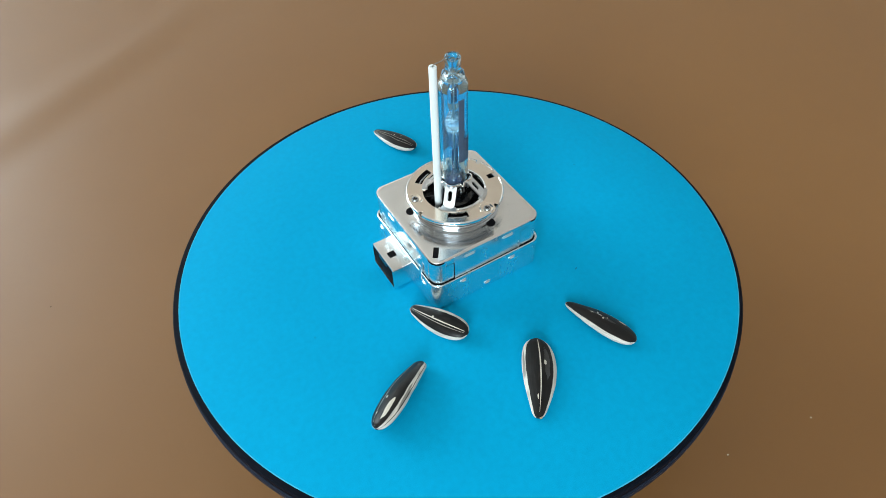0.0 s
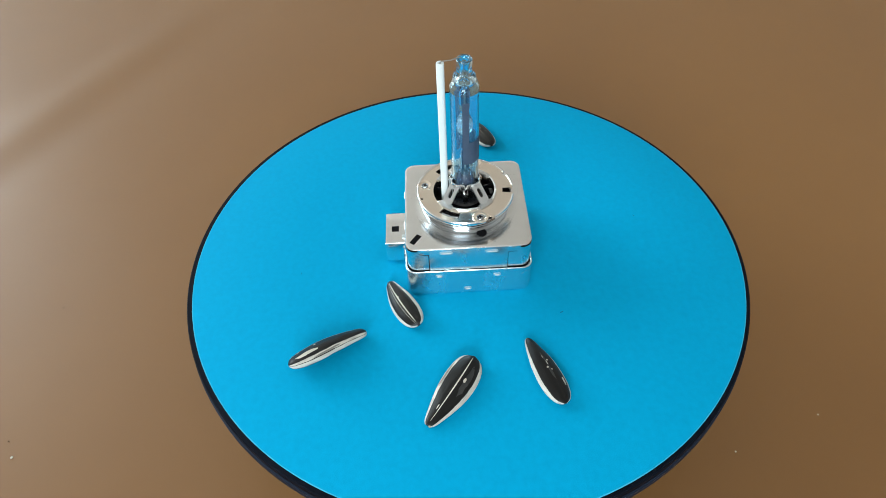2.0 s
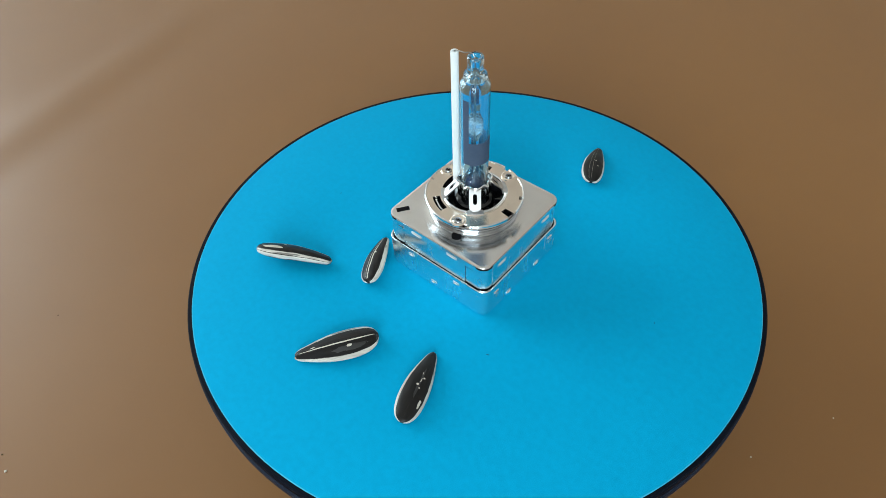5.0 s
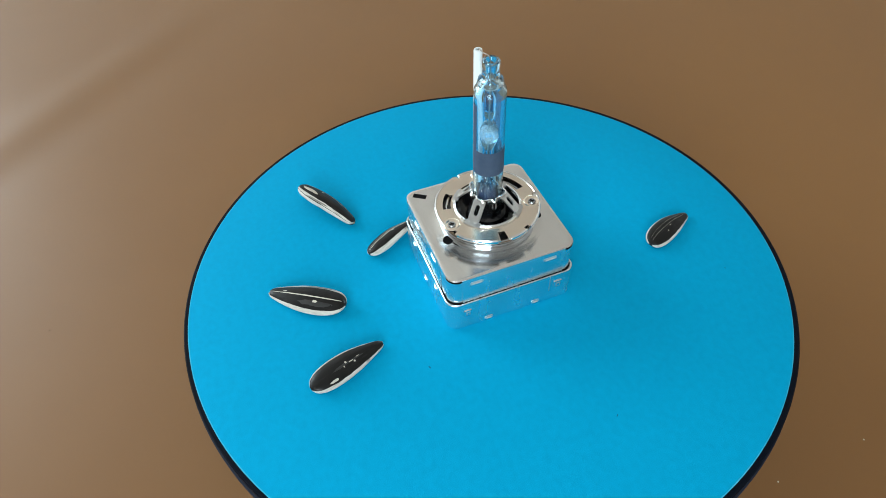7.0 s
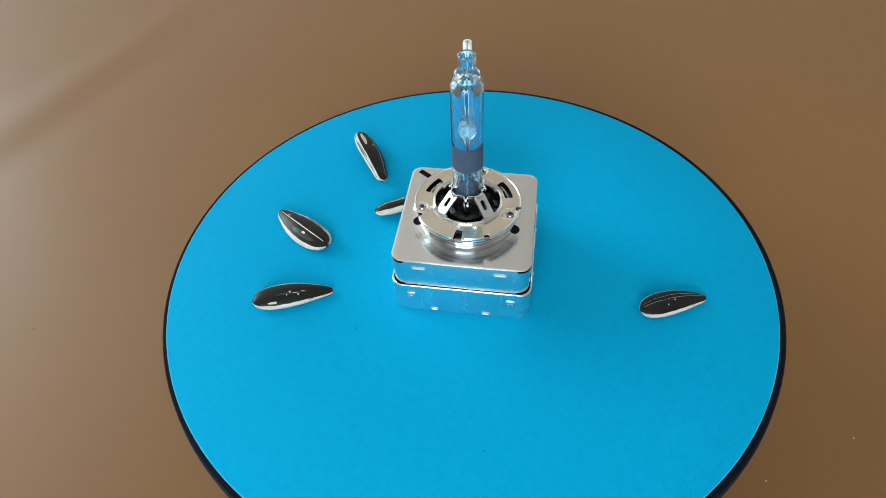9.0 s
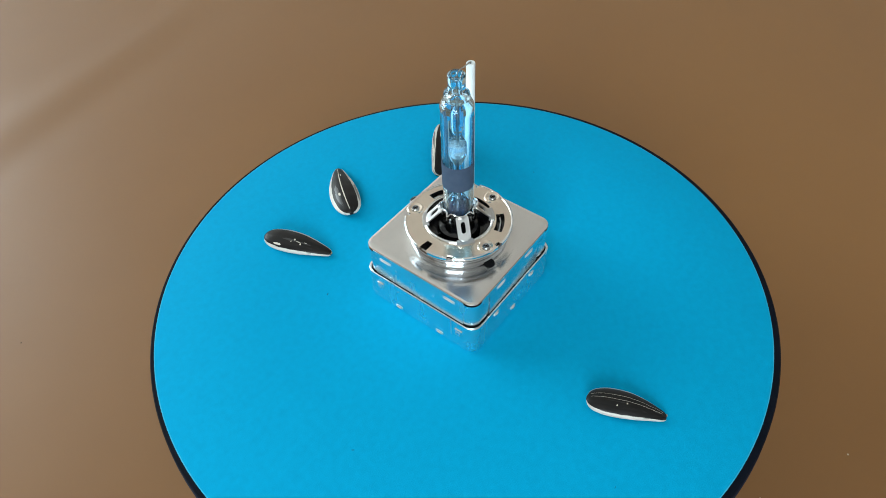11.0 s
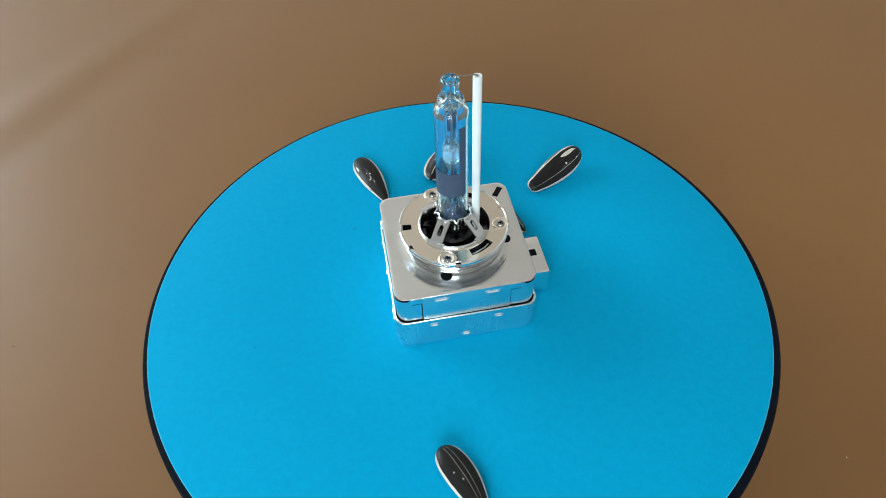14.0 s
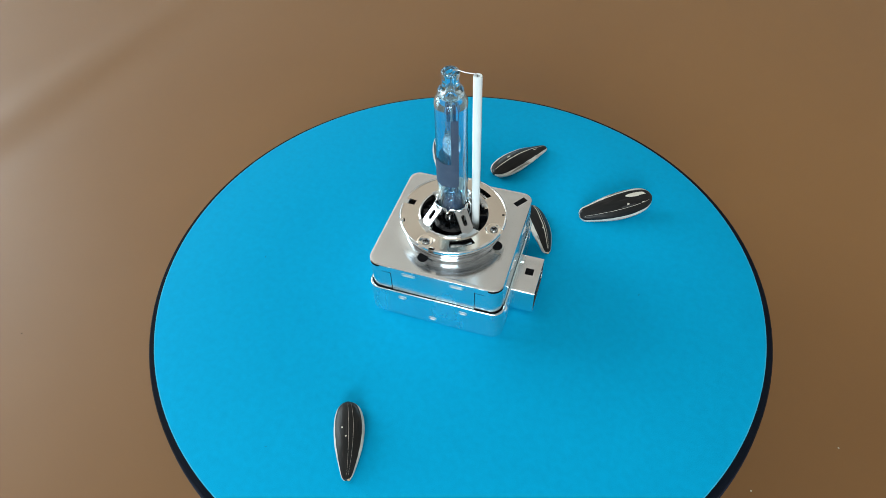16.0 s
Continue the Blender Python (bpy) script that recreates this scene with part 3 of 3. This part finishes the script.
    rim_pts = [Vector(p) / MM for p in crown(4.58, 1.3, 34.6)]
    part("holder_rim", tube_along(rim_pts + rim_pts[:2], 0.28, 6), BRIGHT, lamp)
    # glass
    tube = part("glass_tube", lathe([(4.3, 28.2), (4.3, 28.5), (4.3, 66.6), (4.3, 67.0), (4.32, 67.4), (4.36, 68.4), (4.25, 69.4), (3.8, 70.4), (3.2, 70.8), (3.45, 71.5), (3.25, 72.4), (2.5, 72.9), (2.2, 73.6), (2.15, 75.4), (2.35, 76.6), (2.3, 77.4), (2.0, 77.7), (1.5, 77.6), (1.1, 77.1), (0.9, 76.0), (0.85, 74.4), (0.95, 72.2), (1.8, 71.0), (3.0, 70.0), (3.7, 69.0), (3.95, 68.0), (3.92, 67.4), (3.9, 66.8), (3.45, 28.6), (3.45, 28.2)], 64, closed=True), GLASS, lamp, "clear quartz glass tube with a stepped tip")
    # arc capsule as blown glass: skin and hollow
    capsule = part("arc_capsule", lathe([(0, 36.2), (1.0, 36.4), (1.5, 37.2), (1.5, 37.6), (1.5, 45.6), (1.5, 46.0), (1.2, 49.3), (1.4, 50.8), (2.0, 51.8), (2.5, 53.6), (2.62, 55.2), (2.42, 57.0), (1.8, 58.4), (1.3, 59.6), (1.25, 60.4), (1.7, 61.6), (1.7, 62.0), (1.7, 66.0), (1.7, 66.4), (1.3, 69.0), (0.7, 70.4), (0, 70.6)], 40), GLASS, lamp, "clear glass arc capsule")
    part("arc_chamber", lathe([(0, 52.2), (0.8, 52.6), (1.4, 53.7), (1.6, 55.2), (1.4, 56.6), (0.8, 57.7), (0, 58.1)], 32), FROST, lamp, "milky arc chamber")
    part("electrode", tube_along([(0, 0, 37.5), (0, 0, 51.0), (0, 0, 53.9)], 0.22), WIRE, lamp)
    part("electrode", tube_along([(0, 0, 56.5), (0, 0, 62), (0, 0, 70.3)], 0.22), WIRE, lamp)
    part("foil", box(1.5 * MM, 0.14 * MM, 8.0 * MM, pose(0, 0, 42 * MM, 0, 0, 20)), SEALING, lamp)
    part("foil", box(1.5 * MM, 0.14 * MM, 5.0 * MM, pose(0, 0, 65.3 * MM, 0, 0, 20)), SEALING, lamp)
    part("stem", lathe([(0, 38.0), (0.9, 37.8), (1.6, 36.6), (2.6, 35.2), (3.1, 33.2), (3.2, 30.0), (3.2, 28.3), (0, 28.3)], 40), SEALING, lamp, "dark blue stem inside the tube")
    for a in range(0, 360, 45):
        part("stem_glass_bead", tube_along([(2.2 * math.cos(radians(a)), 2.2 * math.sin(radians(a)), 35.9), (1.9 * math.cos(radians(a + 20)), 1.9 * math.sin(radians(a + 20)), 37.4), (1.2 * math.cos(radians(a)), 1.2 * math.sin(radians(a)), 38.8)], 0.42, 6), GLASS, lamp)
    tube.visible_shadow = capsule.visible_shadow = False
    # opaque coating: a band over part of the tube, and two upright stripes

    def coat(a0, a1, z0, z1):
        n = max(3, int(abs(a1 - a0) / 4))
        rings = []
        for z in (z0, z1):
            pts = [(r * MM * math.cos(radians(b)), r * MM * math.sin(radians(b)), z * MM) for r, b in [(4.33, a0 + (a1 - a0) * k / n) for k in range(n + 1)] + [(4.40, a1 + (a0 - a1) * k / n) for k in range(n + 1)]]
            rings.append(pts)
        return loft(rings)
    part("coating_band", coat(104, 286, 43.2, 51.4), COATING, lamp, "matt slate blue coating band")
    part("coating_stripe", coat(78, 104, 43.2, 65.8), COATING, lamp)
    part("coating_stripe", coat(286, 312, 43.2, 65.8), COATING, lamp)
    # ceramic rod and return wire
    part("ceramic_rod", lathe([(0, 24.2), (1.15, 24.2), (1.15, 76.6), (1.08, 77.0), (0.55, 77.05), (0.5, 76.0), (0, 76.0)], 24, centre=(6.7, 0.65)), CERAMIC, lamp, "white ceramic rod beside the tube")
    part("return_wire", tube_along([(6.7, 0.65, 76.0), (6.6, 0.64, 77.2), (6.1, 0.6, 77.4), (3.6, 0.4, 77.5), (1.9, 0.15, 78.0), (0.9, 0.05, 77.9), (0.2, 0, 77.0), (0, 0, 70.6)], 0.16), WIRE, lamp)
    # plug socket
    con = part("connector", loft([[(x, (py - 1.5) * MM, (pz + 5.8) * MM) for py, pz in outline(hy, hz, 0.6, 4)] for x, hy, hz in (
        (20.2 * MM, 7.4, 4.8), (28.0 * MM, 7.4, 4.8), (28.0 * MM, 6.95, 4.35), (22.5 * MM, 6.95, 4.35))], False, True), STEEL, lamp, "silver metal plug socket")
    part("socket_insert", box(3.4 * MM, 13.7 * MM, 8.5 * MM, pose(25.9 * MM, -1.5 * MM, 5.8 * MM), 0.2 * MM), SHADE_AND_INSERT, con, "black plastic socket insert")
    part("socket_key", box(1.2 * MM, 6.0 * MM, 1.6 * MM, pose(27.4 * MM, -1.5 * MM, 8.8 * MM), 0.2 * MM), BLACK, con)
    # The latch hole's shade is a black plate laid on the sheath.
    part("latch_hole", box(2.5 * MM, 2.5 * MM, 0.12 * MM, pose(24.7 * MM, -0.8 * MM, 10.6 * MM)), SHADE_AND_INSERT, con, "square black plate painting the shade in the latch hole")
    part("latch_tab", box(1.6 * MM, 1.8 * MM, 0.5 * MM, pose(21.4 * MM, 3.2 * MM, 10.8 * MM), 0.15 * MM), SHELL, con)
    part("hinge_strap", box(0.5 * MM, 1.1 * MM, 7.0 * MM, pose(21.15 * MM, 12.6 * MM, 12.4 * MM), 0.15 * MM), BRIGHT, lamp, "bright folded strap on the box")
    return lamp


# ---- sunflower seeds ----
SEED_U = (0, 0.03, 0.08, 0.17, 0.25, 0.33, 0.40, 0.48, 0.56, 0.64, 0.72, 0.79, 0.84, 0.885, 0.92, 0.95, 0.975, 0.99, 1)
SEED_W = (0.16, 0.29, 0.40, 0.55, 0.68, 0.79, 0.88, 0.94, 0.985, 1.0, 0.985, 0.94, 0.88, 0.80, 0.70, 0.58, 0.42, 0.27, 0.08)


def seed_point(u, v, length, width, thick, blunt=0.0, crease=2.2):
    """u from the pointed end (0) to the blunt end (1), v round the seed in degrees, 90 on top."""
    w = float(np.interp(u, SEED_U, SEED_W))
    w += blunt * (1 - u) ** 2 * min(1, u / 0.05) ** 0.5
    a = radians(v)
    c, s = math.cos(a), math.sin(a)
    y = width / 2 * w * math.copysign(abs(c) ** 0.9, c)
    if s > 0:
        z = thick / 2 * w ** 0.8 * (1 - abs(c) ** crease) ** (0.5 + 0.5 / crease)
    else:
        z = -thick / 2 * w ** 0.8 * abs(s) ** 0.85
    z -= 1.1 * max(0.0, 1 - u / 0.5) ** 1.5
    return Vector(((u - 0.5) * -length, y, z))


def build_seed(length, width, thick, ridges, scars, label, rng, blunt=0.0, crease=2.2, facets=(), groove=0.0, margin=1.0):
    """Lies along x with its point at +x, its belly on the card."""
    thing = tagged(new("sunflower_seed"), label, "seed", "sunflower seeds on the card")
    nu, nv = 44, 40
    bend = rng.uniform(-0.03, 0.03)

    def shaped(u, v, lift=0.0):
        p = seed_point(u, v, length, width, thick, blunt, crease)
        p.y += bend * length * (4 * (u - 0.5) ** 2)
        p.z += 0.12 * noise.noise(Vector((u * 7, v / 40, length)))
        if lift:
            p.z += lift
        return p
    bm = bmesh.new()
    layer = bm.verts.layers.float.new("across")
    rings = []
    for i in range(nu + 1):
        u = 0.004 + 0.992 * i / nu
        ring = []
        for k in range(nv):
            v = 360 * k / nv
            vert = bm.verts.new(shaped(u, v) * MM)
            vert[layer] = margin * abs(math.cos(radians(v))) * (0.72 if groove and abs(math.sin(radians(v)) - groove) < 0.09 else 1.0)
            ring.append(vert)
        rings.append(ring)
    for a, b in zip(rings, rings[1:]):
        for k in range(nv):
            bm.faces.new((a[k], a[(k + 1) % nv], b[(k + 1) % nv], b[k]))
    bm.faces.new(rings[0][::-1])
    bm.faces.new(rings[-1])
    part("hull", bm, HUSK, thing)
    for v, wide in ridges:
        pts = 26
        left, right = [], []
        for i in range(pts):
            u = 0.05 + 0.90 * i / (pts - 1)
            half = wide * (0.55 + 0.45 * math.sin(math.pi * u))
            left.append((shaped(u, v + half, 0.05), shaped(u, v + half, -0.15)))
            right.append((shaped(u, v - half, 0.05), shaped(u, v - half, -0.15)))
        part("ridge_stripe", loft([[l[0] * MM, r[0] * MM, r[1] * MM, l[1] * MM] for l, r in zip(left, right)]), PALE_HUSK, thing, "thin pale stripe along the hull")
    for u0, v0, du, dv, worn in [(*f, True) for f in facets] + [(*c, False) for c in scars]:
        rings = []
        top = 0.03 if worn else 0.07
        for size, lift in ((1.0, -0.2), (1.0, top - 0.02), (0.7, top), (0.35, top), (0.05, top)):
            ring = []
            for k in range(14):
                a = 2 * math.pi * k / 14
                q = size * (1 + 0.45 * noise.noise(Vector((math.cos(a) * 1.9, math.sin(a) * 1.9, u0 * 9 + length))))
                ring.append(shaped(u0 + du * q * math.cos(a), v0 + dv * q * math.sin(a), lift) * MM)
            rings.append(ring)
        if worn:
            part("worn_patch", loft(rings), WORN_SHEEN_HUSK, thing, "glossy grey worn patch with the facet's sheen painted in")
        else:
            part("scar", loft(rings), PALE_HUSK, thing, "pale chipped spot")
    tip = lathe([(0, -0.3), (0.4, -0.25), (0.5, 0.1), (0.3, 0.4), (0, 0.45)], 10)
    bmesh.ops.transform(tip, matrix=Matrix.Translation(shaped(0.012, 0) * MM + Vector((0.0, -shaped(0.012, 0).y * MM, 0))) @ Matrix.Rotation(radians(90), 4, "Y"), verts=tip.verts)
    part("tip", tip, TAN_HUSK, thing, "tan tip of the seed")
    return thing


def seat(thing, x, y, heading, roll, pitch=0):
    """The pose that rests a seed on the card: its lowest point at the card's top."""
    turn = pose(0, 0, 0, roll, pitch, heading)
    low = min((turn @ v.co).z for o in thing.children for v in o.data.vertices)
    return Matrix.Translation((x * MM, y * MM, -low + 0.00002)) @ turn


def build_seeds():
    rng = random.Random(4)
    out = []
    for length, width, thick, ridges, scars, label, place, blunt, crease, facets in (
        (26.6, 9.5, 5.8, [(74, 0.7)], [(0.77, 116, 0.13, 10), (0.63, 86, 0.016, 4), (0.84, 76, 0.016, 3)], "black sunflower seed with pale edges and a chipped spot", (46.4, 42.3, 212.2, -34, 5), 0.22, 2.2, [(0.62, 78, 0.10, 6)]),
        (26.6, 10.5, 5.4, [(89, 1.6)], [(0.64, 74, 0.03, 5), (0.22, 99, 0.03, 2.5)], "black sunflower seed with a pale stripe along the middle", (7.3, 59.2, 55.1, -3), 0.04, 1.35, [(0.64, 66, 0.20, 12)]),
        (25.3, 8.6, 4.9, [(30, 1.0)], [(0.74, 129, 0.055, 6), (0.46, 96, 0.028, 2), (0.52, 90, 0.012, 4), (0.42, 104, 0.010, 5), (0.36, 92, 0.02, 1.5), (0.56, 100, 0.008, 3)], "black sunflower seed with one broad pale edge", (-21.2, 53.5, 288.5, 9), 0.02, 2.0, [(0.5, 95, 0.2, 5)]),
        (21.6, 8.4, 4.9, [(90, 1.7), (80, 0.7)], [(0.42, 94, 0.018, 4)], "small black sunflower seed with two pale stripes beside the box", (22.9, 25.9, 298.9, -22), 0.08, 2.0, []),
        (21.9, 8.5, 4.7, [(88, 0.3), (72, 0.3)], [(0.50, 96, 0.010, 3), (0.62, 110, 0.010, 3)], "black sunflower seed with two thin pale stripes", (-9.7, -64.3, 292.2, 2), 0.04, 2.2, []),
    ):
        thing = build_seed(length, width, thick * 0.8, ridges, scars, label, rng, blunt, crease, facets, 0.16 if thick > 5.6 else 0.0, 1.06 if 4.85 < thick < 5.5 and width != 8.6 else 0.96 if width == 8.5 else 1.0)
        out.append((thing, seat(thing, *place)))
    return out


build_room()
build_table()
build_crumbs()
build_foot()
turntable = build_turntable()
lamp = build_lamp()
seeds = build_seeds()


def motions():
    seconds, degrees = zip(*TURN)
    steps = [k * 0.25 for k in range(65)]
    for thing, local in [(turntable, Matrix()), (lamp, Matrix())] + seeds:
        walk(thing, [(t, turned(float(np.interp(t, seconds, degrees)), local)) for t in steps])


motions()
